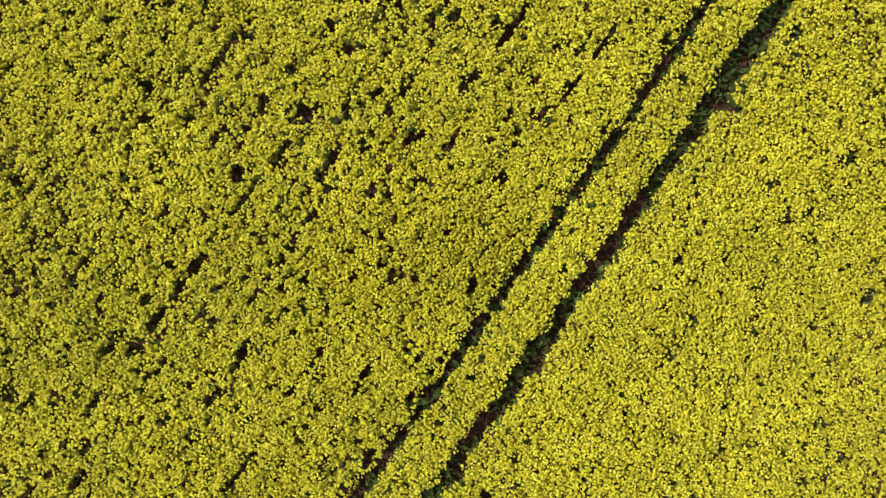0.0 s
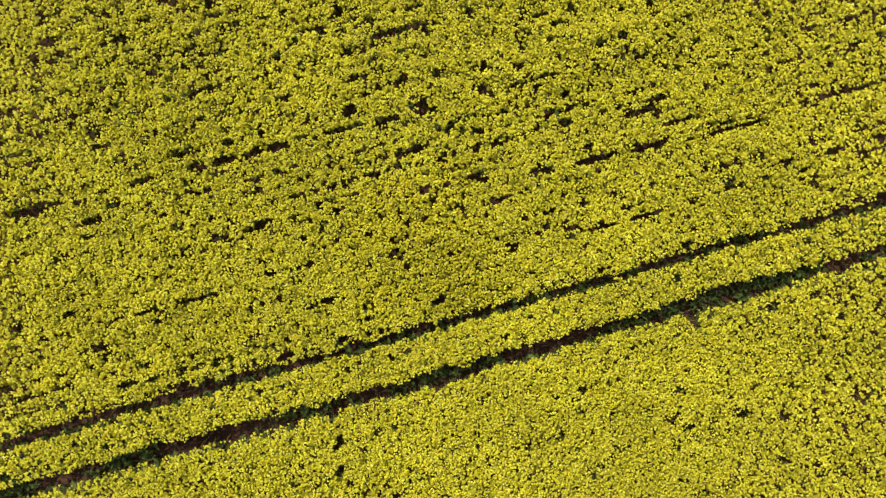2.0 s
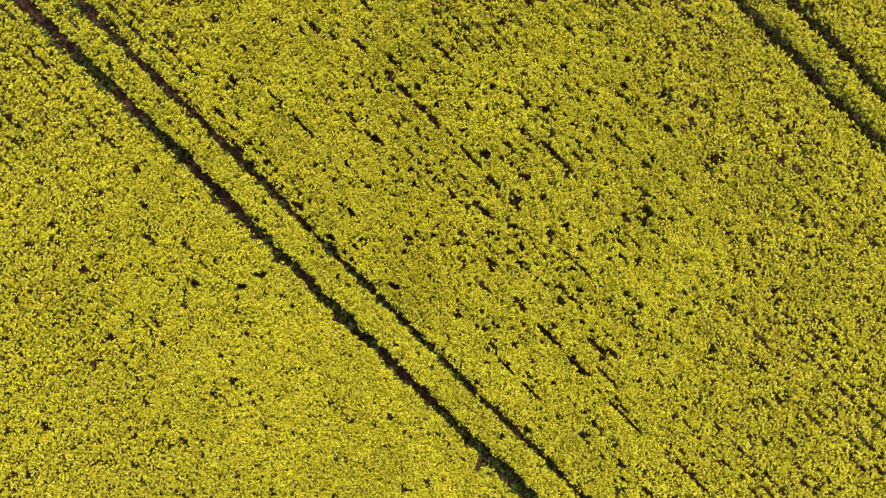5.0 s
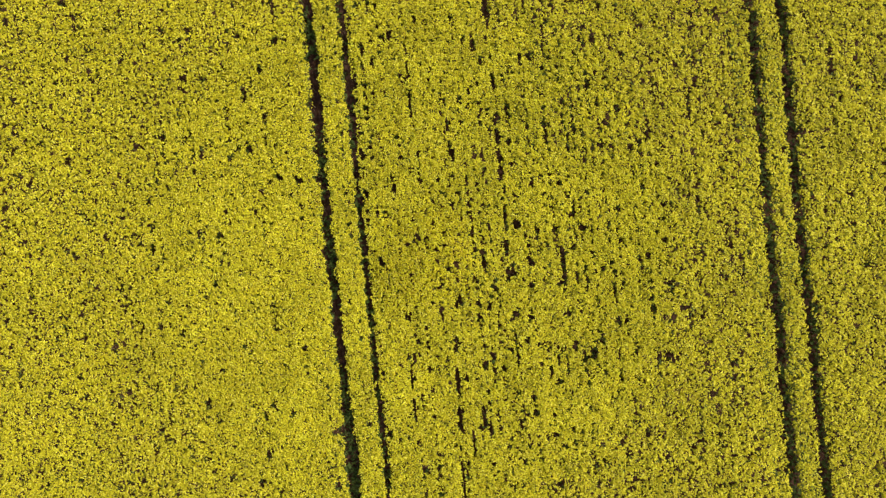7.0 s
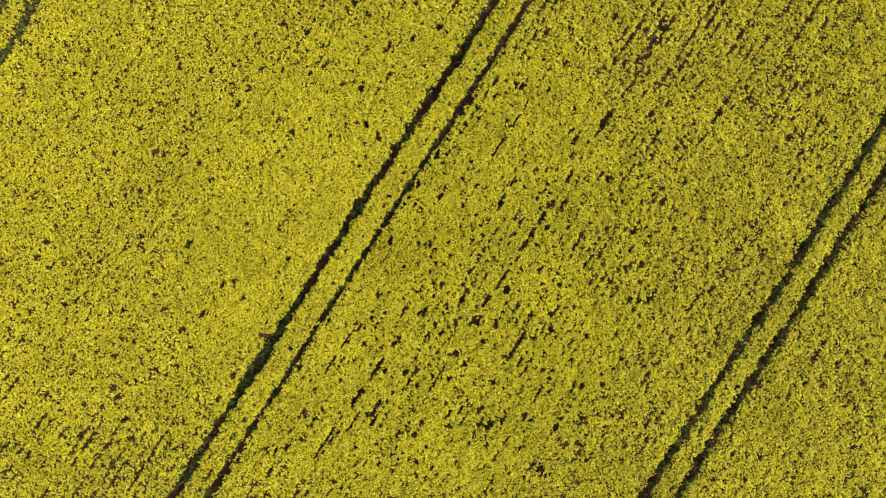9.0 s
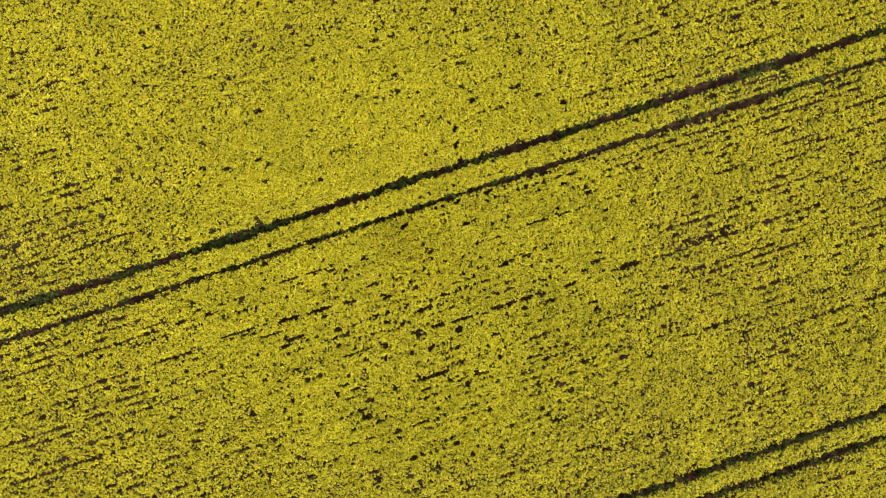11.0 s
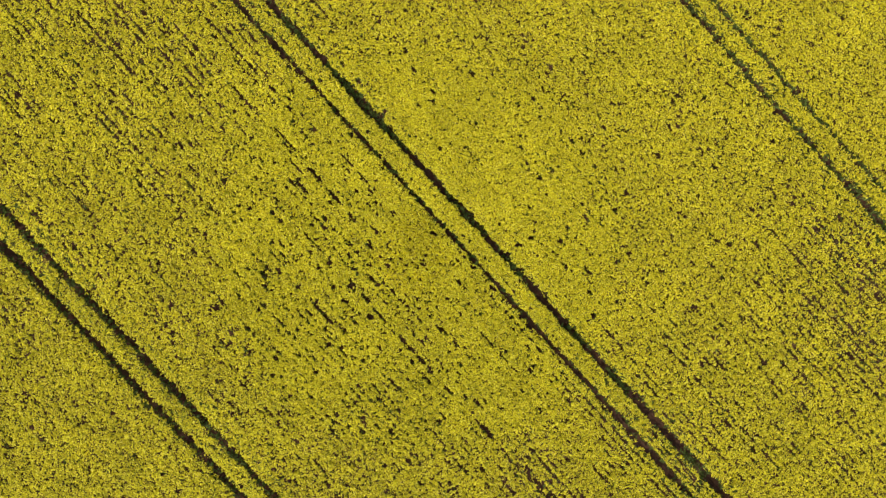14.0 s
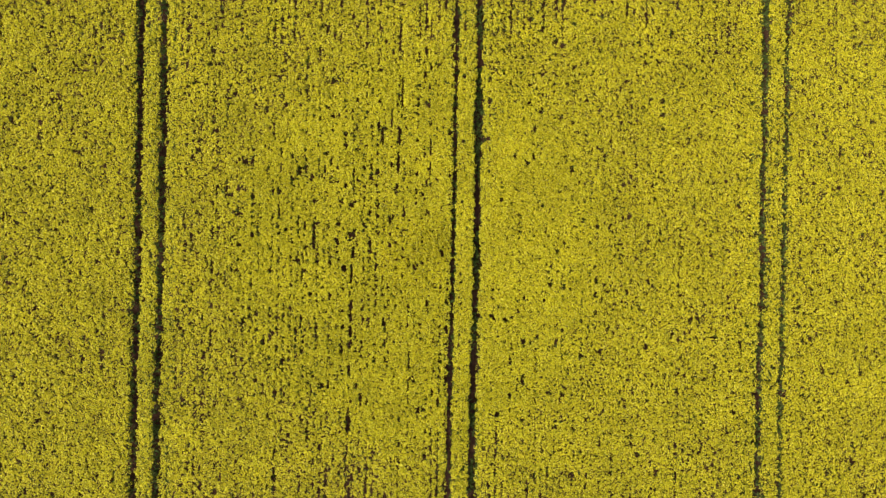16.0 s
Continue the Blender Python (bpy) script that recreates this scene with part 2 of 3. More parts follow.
def open_spot(x, y, grow=0.0):
    """Whether a place lies in a gap of the crop: known bare spots, missed runs of a row, and small scattered gaps."""
    order = np.argsort(x)
    x, y = x[order], y[order]
    hit = np.zeros(x.shape, bool)
    wob = 0.55 + 0.9 * drift(x, y, 0.13, 0.13, 90)

    def near(cx, reach):
        return slice(np.searchsorted(x, cx - reach), np.searchsorted(x, cx + reach))

    round_spots = [(bx, by, 0.32 * r, 0.85) for bx, by, r in BARE]
    for spots, r in ((GAPS_NEAR, 0.06), (GAPS_FAR, 0.08), (GAPS_WEST, 0.065), (GAPS_MIDDLE, 0.055), (GAPS_ROUND, 0.06)):
        round_spots += [(bx, by, r, 0.75) for bx, by in spots]
    for bx, by, r, squash in round_spots:
        s = near(bx, 0.6)
        hit[s] |= np.hypot((y[s] - by) * squash, x[s] - bx) < r * wob[s] + grow
    for rx, y0, y1 in DASHES:
        s = near(rx, 0.6)
        hit[s] |= np.hypot(x[s] - rx, y[s] - np.clip(y[s], y0 + 0.05, y1 - 0.05)) < 0.08 * wob[s] + grow
    runs = MISSED + [(*line, 0.035) for line in LINES + LINES_MORE]
    for k, (rx, y0, y1, share, half) in enumerate(runs):
        s = near(rx, 0.5)
        xs, ys = x[s], y[s]
        on = drift(xs * 0, ys, 1, 0.36, 100 + k) < 0.14 + 0.6 * share
        hit[s] |= on & (ys > y0) & (ys < y1) & (np.abs(xs - rx) < half * wob[s] + grow)
    # small gaps strung along the lines between the drill rows; some lines have many, most have few
    thin = thinness(x, y)
    cw, ch = ROW, 0.36
    ends = np.clip((np.abs(y) - 12) / 8, 0, 1)
    clump = 0.25 + 2.2 * drift(x, y, 0.9, 1.3, 26) ** 2
    for di in (-1, 0, 1):
        i = np.floor(x / cw) + di
        row = 0.2 + 2.1 * drift(i * 3.7, y, 1.0, 9.0, 23) ** 2
        for dj in (-1, 0, 1):
            j = np.floor(y / ch) + dj
            there = hashed(i, j, 17) < (thin - 0.05) * row * clump * GAPPY * (1 + 0.2 * ends)
            cx, cy = (i + 0.5 + (0.22 - 0.12 * ends) * (hashed(i, j, 8) - 0.5)) * cw, (j + 0.2 + 0.6 * hashed(i, j, 9)) * ch
            r = 0.04 + (0.10 - 0.03 * ends) * hashed(i, j, 10) ** 3
            long = (0.55 + 0.45 * hashed(i, j, 12)) * (1 - 0.5 * ends)
            hit |= there & (np.hypot((y - cy) * long, x - cx) < r * (0.6 + 0.4 * wob) * wob + grow)
    back = np.empty(hit.shape, bool)
    back[order] = hit
    return back


def stand():
    """Places of all plants of the field."""
    xs = np.arange(-47.0, 41.0, ROW)
    ys = np.arange(-45.0, 45.0, 0.22)
    x, y = [a.ravel() for a in np.meshgrid(xs, ys)]
    rng = np.random.default_rng(4)
    x = x + rng.normal(0, 0.085, x.size)
    y = y + rng.uniform(-0.11, 0.11, y.size)
    keep = in_field(x, y)
    x, y = x[keep], y[keep]
    keep = (rng.random(x.size) > thinness(x, y) * 0.25) & (lane_gap(x, y) > 0.03) & ~open_spot(x, y, -0.03)
    return x[keep], y[keep]


# ---- meshes out of many small pieces ----
def soup(name, verts, faces, mat, parent=None):
    me = bpy.data.meshes.new(name)
    me.vertices.add(len(verts))
    me.vertices.foreach_set("co", np.asarray(verts, np.float32).ravel())
    me.loops.add(faces.size)
    me.loops.foreach_set("vertex_index", faces.astype(np.int32).ravel())
    me.polygons.add(len(faces))
    me.polygons.foreach_set("loop_start", np.arange(0, faces.size, 3, dtype=np.int32))
    me.update()
    me.materials.append(mat)
    ob = new(name, me)
    ob.parent = parent
    return ob


def scatter(tv, tf, places, turn, size, tip, rng, rough=0.0):
    """Copies of one small template at many places, turned, sized and leaning, as one pile of triangles."""
    n = len(places)
    v = np.repeat(tv[None], n, 0)
    if rough:
        v = v * (1 + rng.normal(0, rough, (n, len(tv), 1)))
    v = v * size[:, None, None]
    c, s = np.cos(turn)[:, None], np.sin(turn)[:, None]
    x, y = v[..., 0] * c - v[..., 1] * s, v[..., 0] * s + v[..., 1] * c
    z = v[..., 2]
    out = np.stack([x + tip[:, :1] * z, y + tip[:, 1:] * z, z - tip[:, :1] * x - tip[:, 1:] * y], -1) + places[:, None]
    faces = tf[None] + (np.arange(n) * len(tv))[:, None, None]
    return out.reshape(-1, 3), faces.reshape(-1, 3)


def merged(piles):
    vs, fs, k = [], [], 0
    for v, f in piles:
        vs.append(v)
        fs.append(f + k)
        k += len(v)
    return np.concatenate(vs), np.concatenate(fs)


def ring(n, r, z, phase=0.0):
    return [(r * math.cos(2 * math.pi * (k + phase) / n), r * math.sin(2 * math.pi * (k + phase) / n), z) for k in range(n)]


def raceme_near():
    """A small jagged cone of blossom."""
    v = [(0, 0, 0.024)]
    for k in range(6):
        r, z = ((0.046, -0.020), (0.034, -0.014), (0.043, -0.026), (0.036, -0.010), (0.045, -0.022), (0.033, -0.018))[k]
        v.append((r * math.cos(math.pi * k / 3), r * math.sin(math.pi * k / 3), z))
    return np.array(v), np.array([(0, 1 + k, 1 + (k + 1) % 6) for k in range(6)])


def raceme_far():
    """A plainer cone of blossom for the far parts of the field."""
    v = [(0, 0, 0.028)] + ring(3, 0.056, -0.020)
    return np.array(v), np.array([(0, 1 + k, 1 + (k + 1) % 3) for k in range(3)])


def shoot_shape(n, r):
    """A lower side shoot: a flat tuft of buds, pods and late blossom."""
    v = [(0, 0, 0.03)] + ring(n, r, -0.02)
    return np.array(v), np.array([(0, 1 + k, 1 + (k + 1) % n) for k in range(n)])


def leaf_shape():
    v = [(0, 0, 0), (0.45, 0.22, 0.10), (0.45, -0.22, 0.10), (0.5, 0, 0.04), (1, 0, -0.12)]
    return np.array(v), np.array([(0, 3, 1), (0, 2, 3), (3, 4, 1), (2, 4, 3)])


def leaf_far():
    v = [(0, 0, 0), (0.5, 0.22, 0.10), (0.5, -0.22, 0.02), (1, 0, -0.12)]
    return np.array(v), np.array([(0, 2, 1), (2, 3, 1)])


# ---- ground: one sheet, pressed down along the wheel tracks ----
def ground():
    xs = set(np.arange(-48.0, 42.1, 1.5).round(2))
    for tx, half in TRACKS:
        xs |= {round(tx + d, 3) for d in (-0.45, -0.3, -0.18, -0.06, 0.06, 0.18, 0.3, 0.45)}
    xs = np.array([-1500, -300, -100] + sorted(xs) + [100, 300, 1500], float)
    ys = np.array([-1500, -300, -100] + list(np.arange(-46, 46.1, 0.6)) + [100, 300, 1500], float)
    gx, gy = np.meshgrid(xs, ys)
    z = 0.05 * (drift(gx, gy, 0.8, 0.8, 5) - 0.5)
    for k, (tx, half) in enumerate(TRACKS):
        z = z - 0.09 * np.exp(-((gx - tx) / 0.2) ** 2) * (0.8 + 0.4 * drift(gx, gy, 1, 0.5, 60 + k))
    nx, ny = len(xs), len(ys)
    i, j = [a.ravel() for a in np.meshgrid(np.arange(nx - 1), np.arange(ny - 1))]
    a = j * nx + i
    faces = np.concatenate([np.stack([a, a + 1, a + nx + 1], 1), np.stack([a, a + nx + 1, a + nx], 1)])
    ob = soup("ground", np.stack([gx.ravel(), gy.ravel(), z.ravel()], 1), faces, soil_mat)
    tagged(ob, "dark reddish-brown bare soil of the field with wheel ruts", "ground", kind="structure")


ground()


# ---- the pressed bottom of each wheel track, with the marks of tyre lugs ----
def wheel_track(k, tx):
    ys = np.arange(-42.0, 38.0, 0.16)
    across = np.array([-0.21, -0.14, -0.05, 0.05, 0.14, 0.21])
    gx, gy = np.meshgrid(tx + across, ys)
    d = gx - tx
    z = 0.035 - 0.09 * np.exp(-(d / 0.2) ** 2) + 0.022 * (drift(gx, gy, 0.3, 0.3, 150 + k) - 0.5)
    lug = np.sin((gy + np.abs(d) * 0.8) * 2 * math.pi / 0.32)
    z = np.where(np.abs(d) < 0.18, z + 0.010 * lug, z - 0.05)
    n = len(across)
    i, j = [a.ravel() for a in np.meshgrid(np.arange(n - 1), np.arange(len(ys) - 1))]
    a = j * n + i
    faces = np.concatenate([np.stack([a, a + 1, a + n + 1], 1), np.stack([a, a + n + 1, a + n], 1)])
    ob = soup("wheel_track_%d" % (k + 1), np.stack([gx.ravel(), gy.ravel(), z.ravel()], 1), faces, soil_mat)
    tagged(ob, "bare brown wheel track pressed into the soil by tyres", "track", kind="structure")


for number, (lane_x, lane_half) in enumerate(TRACKS):
    wheel_track(number, lane_x)


# ---- the crop, strip by strip between the wheel tracks ----
# plants inside this plot are built one by one: x from, to, y from, to
PLOT = (-6.4, -1.5, -3.0, 2.1)
STEP, STEP_FAR, SHOOTS, SHOOTS_FAR = 0.070, 0.083, 11, 4


def canopy_height(x, y):
    return CANOPY + 0.24 * (drift(x, y, 1.3, 2.0, 21) - 0.5) + 0.26 * (drift(x, y, 0.34, 0.34, 22) - 0.5) + 0.18 * (drift(x, y, 0.15, 0.15, 28) - 0.5)


def in_near(x, y):
    return np.hypot(x - MID[0], y - MID[1]) < NEAR_R + 1.6 * (hashed(np.round(x * 50), np.round(y * 50), 2) - 0.3)


def flower_places(tier):
    """Evenly jostling flower heads over the field, with uneven cover: x, y, z and how low each sits."""
    rng = np.random.default_rng(19 if tier else 20)
    step = STEP if tier else STEP_FAR
    reach = NEAR_R + 2 if tier else 44.0
    x, y = [a.ravel() for a in np.meshgrid(np.arange(-reach, reach, step), np.arange(-reach, reach, step))]
    x = x + MID[0] + rng.uniform(-0.48, 0.48, x.size) * step
    y = y + MID[1] + rng.uniform(-0.48, 0.48, y.size) * step
    keep = in_field(x, y) & (in_near(x, y) == tier)
    x, y = x[keep], y[keep]
    cover = 1.80 - 1.15 * drift(x, y, 0.135, 0.145, 24) - 0.5 * drift(x, y, 0.30, 0.36, 25) - 0.6 * thinness(x, y) - 0.6 * patchiness(x, y) + (np.where(x < 0, 0.06, -0.02) if tier else 0.0)
    gap = lane_gap(x, y)
    keep = (rng.random(x.size) < cover) & (gap > 0.01)
    x, y, gap = x[keep], y[keep], gap[keep]
    keep = ~open_spot(x, y, 0.03)
    x, y, gap = x[keep], y[keep], gap[keep]
    low = rng.random(x.size) ** 2
    z = canopy_height(x, y) - 0.20 * low - 0.35 * (0.25 - np.clip(gap, 0, 0.25)) / 0.25 * rng.random(x.size)
    return x, y, z, low


def in_plot(x, y):
    return (x > PLOT[0]) & (x < PLOT[1]) & (y > PLOT[2]) & (y < PLOT[3])


def crop(px, py, places):
    rng = np.random.default_rng(9)
    edges = [t[0] for t in TRACKS]
    strip_of = np.searchsorted(edges, px)
    labels = ["closely grown rapeseed in yellow bloom beside the wheel track", "narrow band of yellow rapeseed between two wheel tracks",
              "patchy yellow rapeseed with dark gaps between its drilled rows", "narrow band of yellow rapeseed between two wheel tracks",
              "dense even rapeseed in full yellow bloom", "narrow band of yellow rapeseed between two wheel tracks",
              "closely grown rapeseed in yellow bloom beside the wheel track"]
    for k in range(7):
        x, y = px[strip_of == k], py[strip_of == k]
        near = in_near(x, y)
        base = new("rapeseed_strip")
        tagged(base, labels[k], "crop", kind="stuff", group="strips of rapeseed")
        heads, shoots, stems, leaves = [], [], [], []
        for tier in (True, False):
            hx, hy, hz, low = places[tier]
            mine = np.searchsorted(edges, hx) == k
            spots, low = np.stack([hx, hy, hz], 1)[mine], low[mine]
            n = len(spots)
            if n:
                size = rng.normal(0.92 if tier else 1.06, 0.16, n).clip(0.5, 1.5) * (1 - 0.15 * low)
                tv, tf = raceme_near() if tier else raceme_far()
                heads.append(scatter(tv, tf, spots, rng.uniform(0, 6.3, n), size, rng.normal(0, 0.22, (n, 2)), rng, 0.18))
                # stalks from the ground to some of the flower heads
                spots = spots[rng.random(n) < (0.3 if tier else 0.12)]
                n = len(spots)
                foot = np.stack([spots[:, 0] + rng.normal(0, 0.09, n), spots[:, 1] + rng.normal(0, 0.08, n), rng.uniform(-0.04, 0.3, n)], 1)
                side = rng.uniform(0, 6.3, n)
                off = np.stack([np.cos(side), np.sin(side), 0 * side], 1) * 0.011
                tri = np.stack([foot - off, foot + off, spots + (0, 0, -0.03)], 1).reshape(-1, 3)
                stems.append((tri, np.arange(3 * n).reshape(-1, 3)))
            x1, y1 = x[near == tier], y[near == tier]
            if not len(x1):
                continue
            poor = patchiness(x1, y1)
            # side shoots below the top heads close the canopy
            bush = np.repeat(np.arange(len(x1)), np.round((SHOOTS if tier else SHOOTS_FAR) * (1 - poor)).astype(int))
            sx = x1[bush] + rng.normal(0, 0.16, len(bush))
            sy = y1[bush] + rng.normal(0, 0.14, len(bush))
            sgap = lane_gap(sx, sy)
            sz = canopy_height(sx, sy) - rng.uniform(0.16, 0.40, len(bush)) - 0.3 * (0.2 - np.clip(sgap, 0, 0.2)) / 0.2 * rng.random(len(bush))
            fine = (sgap > (0.10 if tier else 0.08)) & ~open_spot(sx, sy, 0.06)
            at = np.stack([sx, sy, sz], 1)[fine]
            m = len(at)
            tv, tf = shoot_shape(4, 0.080) if tier else shoot_shape(3, 0.13)
            shoots.append(scatter(tv, tf, at, rng.uniform(0, 6.3, m), rng.uniform(0.75, 1.2, m), rng.normal(0, 0.25, (m, 2)), rng, 0.15))
            m = rng.integers(3, 7, len(x1)) if tier else rng.integers(1, 3, len(x1))
            m = m + np.where(lane_gap(x1, y1) < 0.75, 5 if tier else 7, 0) + np.round(12 * poor * rng.random(len(x1))).astype(int)
            m = m + np.where(drift(x1, y1, 1.4, 2.0, 27) > 0.8, 3, 0)
            who = np.repeat(np.arange(len(x1)), m)
            n = len(who)
            turn = rng.uniform(0, 6.3, n)
            big = rng.random(n) < 0.6
            lz = np.where(big, rng.uniform(0.08, 0.55, n), rng.uniform(0.4, 0.95, n))
            size = np.where(big, rng.uniform(0.22, 0.36, n), rng.uniform(0.11, 0.20, n))
            at = np.stack([x1[who] + 0.03 * np.cos(turn), y1[who] + 0.03 * np.sin(turn), lz], 1)
            shut = ~open_spot(at[:, 0] + 0.6 * size * np.cos(turn), at[:, 1] + 0.6 * size * np.sin(turn), 0.05)
            at, turn, size, n = at[shut], turn[shut], size[shut], int(shut.sum())
            tv, tf = leaf_shape() if tier else leaf_far()
            leaves.append(scatter(tv, tf, at, turn, size, rng.normal(0, 0.3, (n, 2)), rng, 0.08))
        soup("flower_heads", *merged(heads), petal_mat, base)
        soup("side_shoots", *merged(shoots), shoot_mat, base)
        soup("stems", *merged(stems), stem_mat, base)
        soup("leaves", *merged(leaves), leaf_mat, base)


PX, PY = stand()
single = in_plot(PX, PY) & ~open_spot(PX, PY, 0.05)
PLACES = {tier: flower_places(tier) for tier in (True, False)}
kept_apart = in_plot(*PLACES[True][:2])
PLOT_HEADS = np.stack(PLACES[True][:3], 1)[kept_apart]
PLACES[True] = tuple(a[~kept_apart] for a in PLACES[True])
crop(PX[~single], PY[~single], PLACES)


# ---- low green growth inside the wheel tracks ----
def lane_weeds():
    rng = np.random.default_rng(31)
    piles = []
    tv, tf = leaf_shape()
    for k, (tx, half) in enumerate(TRACKS):
        many = (900, 500, 350, 1900, 1500, 900)[k]
        y = rng.uniform(-40, 40, many)
        y = y[drift(y * 0, y, 1, 2.2, 80 + k) > (0.5, 0.6, 0.6, 0.4, 0.3, 0.4)[k]]
        n = len(y)
        x = tx + rng.normal(0.08, half * 0.6, n)
        at = np.repeat(np.stack([x, y, rng.uniform(0.05, 0.5, n)], 1), 3, 0)
        n = len(at)
        piles.append(scatter(tv, tf, at, rng.uniform(0, 6.3, n), rng.uniform(0.10, 0.24, n), rng.normal(0, 0.3, (n, 2)), rng, 0.1))
    ob = soup("track_weeds", *merged(piles), leaf_mat)
    tagged(ob, "low dark-green leafy growth inside the wheel tracks", "weeds", kind="stuff")


lane_weeds()


# ---- clods of earth in the wheel tracks ----
def clods():
    rng = np.random.default_rng(33)
    v = np.array([(0, 0, 0.7)] + ring(5, 1.0, 0.1) + [(0, 0, -0.5)])
    f = np.array([(0, 1 + k, 1 + (k + 1) % 5) for k in range(5)] + [(6, 1 + (k + 1) % 5, 1 + k) for k in range(5)])
    spots = []
    for tx, half in TRACKS:
        n = 500
        x = tx + rng.uniform(-1, 1, n) * half * 1.1
        z = 0.01 - 0.09 * np.exp(-((x - tx) / 0.2) ** 2)
        spots.append(np.stack([x, rng.uniform(-38, 38, n), z], 1))
    spots = np.concatenate(spots)
    n = len(spots)
    ob = soup("soil_clods", *scatter(v, f, spots, rng.uniform(0, 6.3, n), rng.uniform(0.012, 0.045, n), rng.normal(0, 0.2, (n, 2)), rng, 0.25), soil_mat)
    tagged(ob, "crumbled dark-brown clods of earth along the wheel tracks", "soil", kind="stuff")


clods()


# ---- the field beyond, in coarser tufts the farther it lies ----
def far_field():
    rng = np.random.default_rng(41)
    base = new("far_rapeseed")
    tagged(base, "the rest of the yellow rapeseed field in bloom", "crop", kind="stuff")
    heads, stems = [], []
    for step, inner, outer, reach, sides in ((0.6, 0, 55, 0.46, 3), (0.95, 55, 95, 0.7, 3), (3.0, 95, 230, 2.1, 5)):
        grid = np.arange(-outer - 4, outer + 4, step)
        x, y = [a.ravel() for a in np.meshgrid(grid, grid)]
        x, y = x + rng.uniform(-0.4, 0.4, x.size) * step, y + rng.uniform(-0.4, 0.4, y.size) * step
        r = np.hypot(x - MID[0], y - MID[1])
        lane = np.full(x.shape, 9.0)
        for c in np.arange(-240, 241, 24.0):
            lane = np.minimum(lane, np.minimum(np.abs(x - c - 0.88), np.abs(x - c + 0.88)))
        keep = ~in_field(x, y) & (r >= inner) & (r < outer) & (lane > 0.2 + 0.6 * reach)
        x, y = x[keep], y[keep]
        n = len(x)
        v = np.array([(0, 0, 0.10)] + ring(sides, 1.0, -0.22)) * (reach, reach, 0.35 + 0.5 * reach)
        f = np.array([(0, 1 + k, 1 + (k + 1) % sides) for k in range(sides)])
        at = np.stack([x, y, canopy_height(x, y) - 0.15 * rng.random(n)], 1)
        heads.append(scatter(v, f, at, rng.uniform(0, 6.3, n), rng.uniform(0.75, 1.2, n), rng.normal(0, 0.15, (n, 2)), rng, 0.18))
        some = rng.random(n) < 0.3
        at = at[some]
        foot = at * (1, 1, 0) - (0, 0, 0.05)
        tri = np.stack([foot + (0.3 * reach, 0, 0), foot - (0.3 * reach, 0, 0), at], 1).reshape(-1, 3)
        stems.append((tri, np.arange(3 * len(at)).reshape(-1, 3)))
    soup("flower_heads", *merged(heads), petal_mat, base)
    soup("stems", *merged(stems), stem_mat, base)


far_field()


# ---- the plot under the start of the flight, plant by plant ----
def head_pieces(rng):
    """A flower head: a cone of four-petalled blossoms round a tip of buds."""
    vs, fs = [], []
    for k in range(7):
        a, level = k * 2.4 + rng.uniform(-0.2, 0.2), k / 6
        r = 0.034 * (1 - 0.75 * level)
        c = Vector((r * math.cos(a), r * math.sin(a), -0.018 + 0.042 * level))
        out = Vector((math.cos(a) * 0.7, math.sin(a) * 0.7, 1)).normalized()
        u = out.orthogonal().normalized()
        w = out.cross(u)
        k0 = len(vs)
        vs.append(c)
        for j in range(8):
            b = j * math.pi / 4
            reach = (0.018 if j % 2 == 0 else 0.010) * rng.uniform(0.85, 1.15)
            vs.append(c + (u * math.cos(b) + w * math.sin(b)) * reach + out * (0.003 if j % 2 == 0 else 0.0))
        fs += [(k0, k0 + 1 + j, k0 + 1 + (j + 1) % 8) for j in range(0, 8)][: 8 if k > 1 else 6]
    k0 = len(vs)
    vs += [Vector(p) for p in ring(5, 0.040, -0.024)] + [Vector((0, 0, 0.020))]
    fs += [(k0 + 5, k0 + j, k0 + (j + 1) % 5) for j in range(5)]
    return vs, fs


def stalk(rng, spots):
    """The main stem and a branch to every flower head, three-sided and tapering."""
    vs, fs = [], []
    for sx, sy, sz in [(0.0, 0.0, 0.55)] + spots:
        root = (0, 0, -0.05) if not vs else (0, 0, rng.uniform(0.2, 0.5))
        thick = 0.011 if not vs else 0.006
        k = len(vs)
        vs += [(root[0] + p[0], root[1] + p[1], root[2]) for p in ring(3, thick, 0)]
        vs += [(sx + p[0], sy + p[1], sz - 0.02) for p in ring(3, thick * 0.45, 0)]
        for j in range(3):
            i = (j + 1) % 3
            fs += [(k + j, k + i, k + 3 + i), (k + j, k + 3 + i, k + 3 + j)]
    return vs, fs


def shared_part(name, me, parent, m, label=""):
    ob = new(name, me)
    ob.parent = parent
    ob.matrix_basis = m
    return tagged(ob, label)


def mesh_of(name, verts, faces, mat):
    me = bpy.data.meshes.new(name)
    me.from_pydata([tuple(v) for v in verts], [], [tuple(int(i) for i in f) for f in faces])
    me.materials.append(mat)
    return me


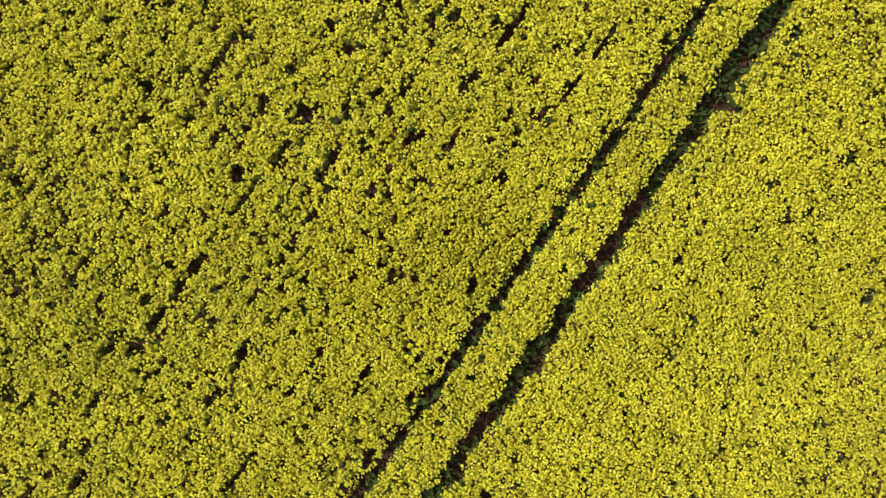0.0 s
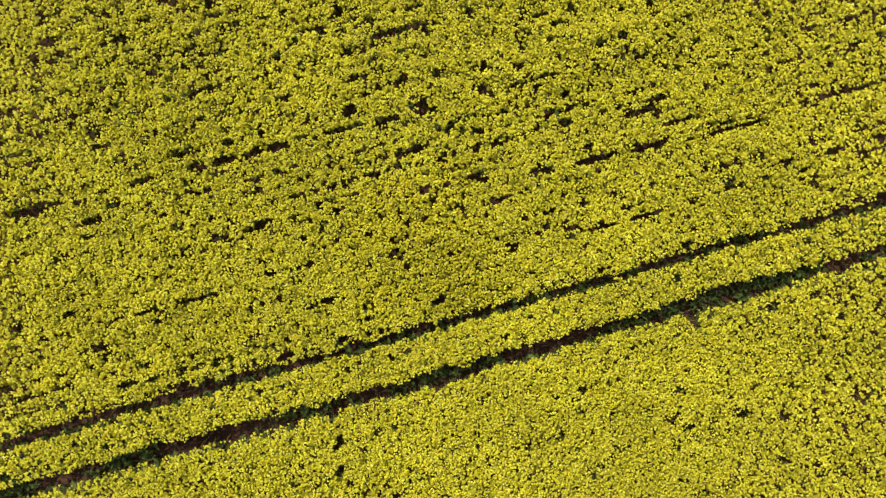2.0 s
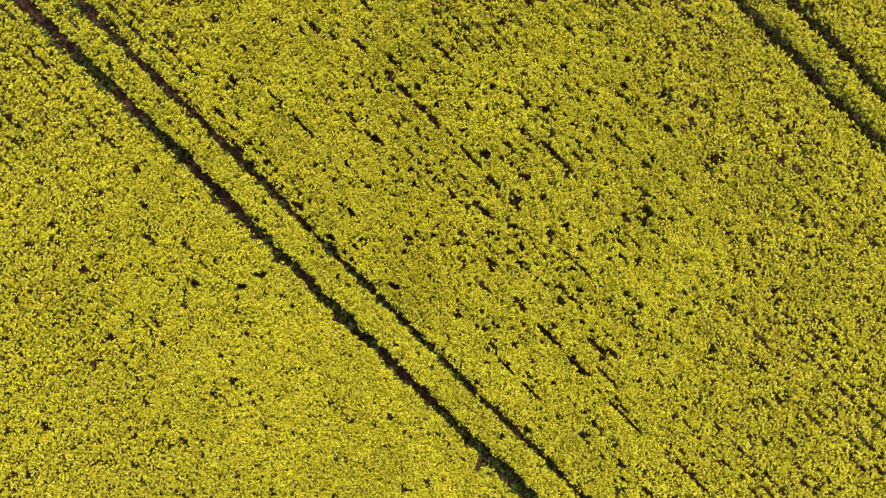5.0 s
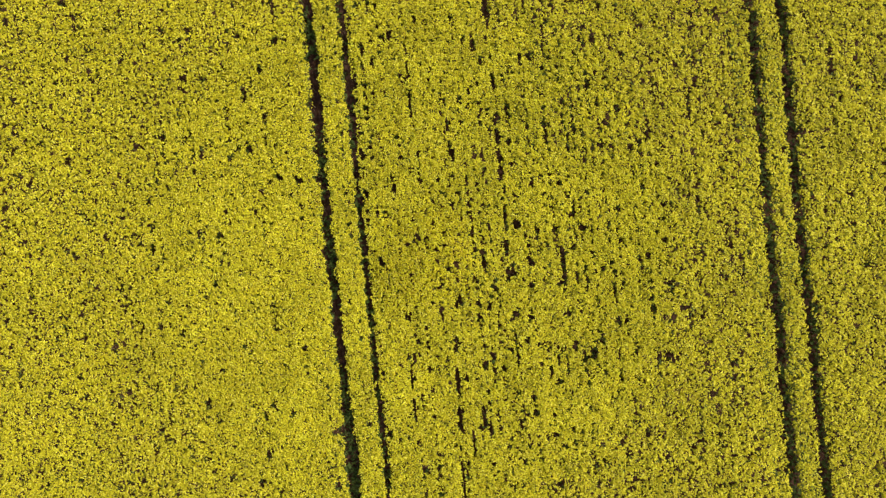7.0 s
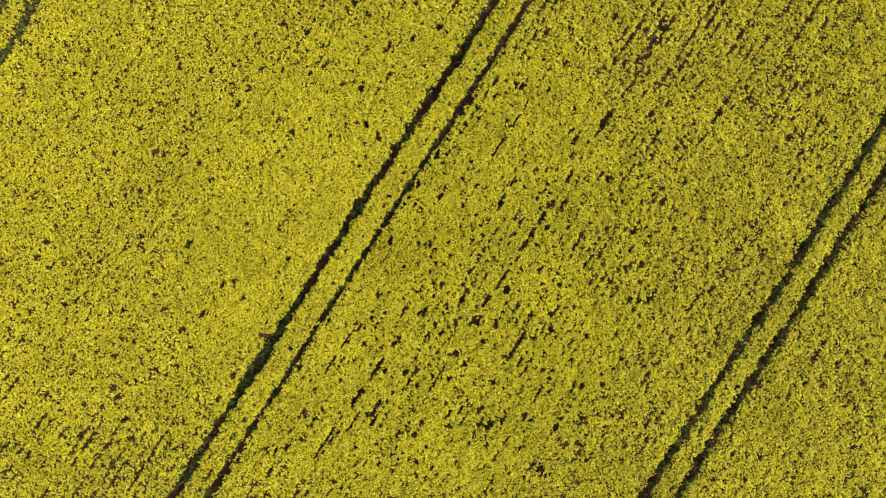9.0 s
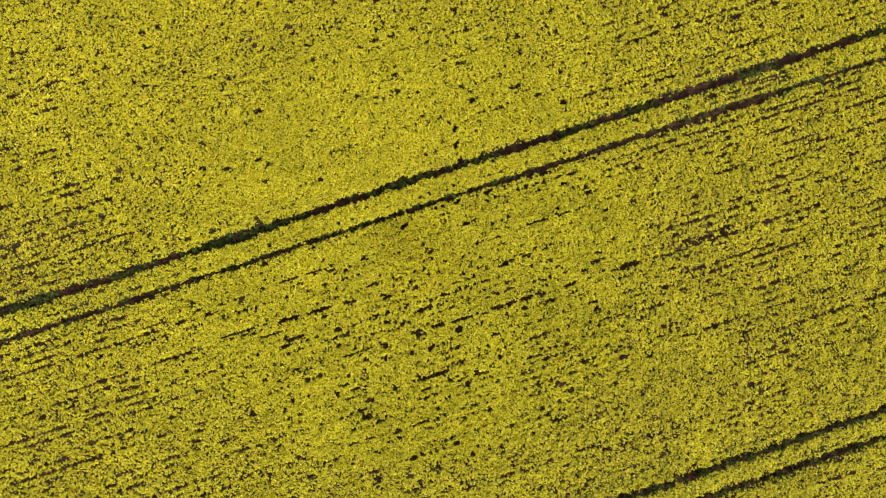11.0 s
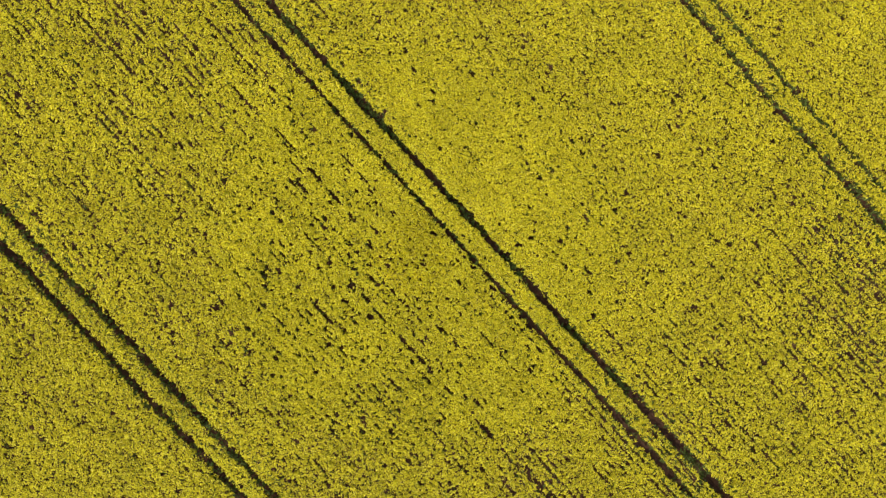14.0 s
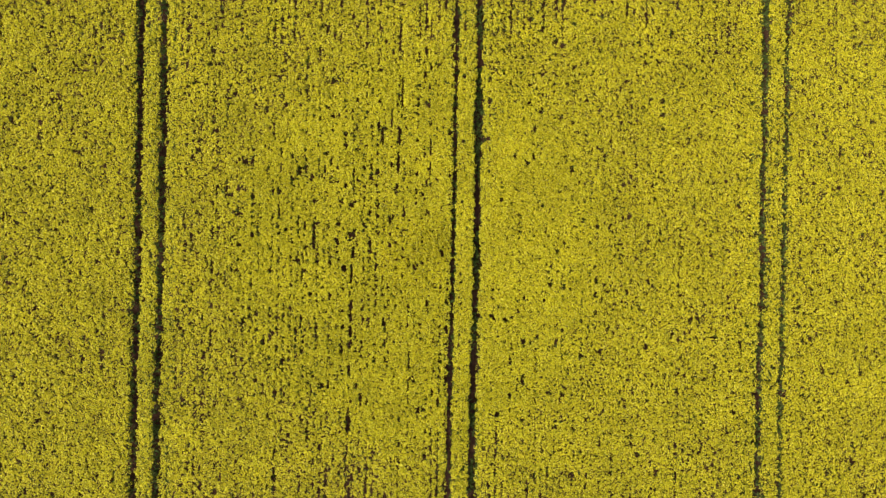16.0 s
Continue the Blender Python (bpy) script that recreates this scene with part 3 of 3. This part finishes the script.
def rapeseed_plant(rng, x, y, spots, head_meshes, shoot_mesh, leaf_mesh):
    """One plant at x, y whose branches reach the given flower heads, which are relative to its foot."""
    plant = new("rapeseed_plant")
    plant.matrix_basis = pose(x, y, 0)
    tagged(plant, "tall rapeseed plant with yellow flower heads in bloom", "plant", "plants in the crop")
    vs, fs = stalk(rng, spots)
    shared_part("stem", mesh_of("stem", vs, fs, stem_one), plant, Matrix())
    for p in spots:
        m = pose(*p, rng.gauss(0, 12), rng.gauss(0, 12), rng.uniform(0, 360)) @ Matrix.Scale(min(1.4, max(0.6, rng.gauss(1.03, 0.15))), 4)
        shared_part("flower_head", rng.choice(head_meshes), plant, m)
    for k in range(4):
        m = pose(rng.gauss(0, 0.16), rng.gauss(0, 0.14), CANOPY - rng.uniform(0.18, 0.4), rng.gauss(0, 14), rng.gauss(0, 14), rng.uniform(0, 360))
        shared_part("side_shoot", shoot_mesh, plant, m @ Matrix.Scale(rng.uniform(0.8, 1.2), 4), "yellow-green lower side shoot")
    for k in range(3):
        turn = rng.uniform(0, 360)
        m = pose(0.01 * math.cos(radians(turn)), 0.01 * math.sin(radians(turn)), rng.uniform(0.3, 0.95), rng.gauss(0, 14), rng.gauss(0, 14), turn)
        shared_part("leaf", leaf_mesh, plant, m @ Matrix.Scale(rng.uniform(0.16, 0.30), 4), "blue-green clasping leaf")


def plot_plants(xs, ys, heads):
    rng = random.Random(77)
    head_meshes = [mesh_of("flower_head", *head_pieces(rng), petal_one) for k in range(8)]
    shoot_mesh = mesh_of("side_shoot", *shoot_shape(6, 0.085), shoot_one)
    leaf_mesh = mesh_of("leaf", *leaf_shape(), leaf_one)
    owner = np.argmin(np.hypot(heads[:, :1] - xs, heads[:, 1:2] - ys), 1)
    for k, (x, y) in enumerate(zip(xs, ys)):
        spots = [tuple(float(c) for c in p) for p in heads[owner == k] - (x, y, 0)]
        rapeseed_plant(rng, float(x), float(y), spots, head_meshes, shoot_mesh, leaf_mesh)


plot_plants(PX[single], PY[single], PLOT_HEADS)
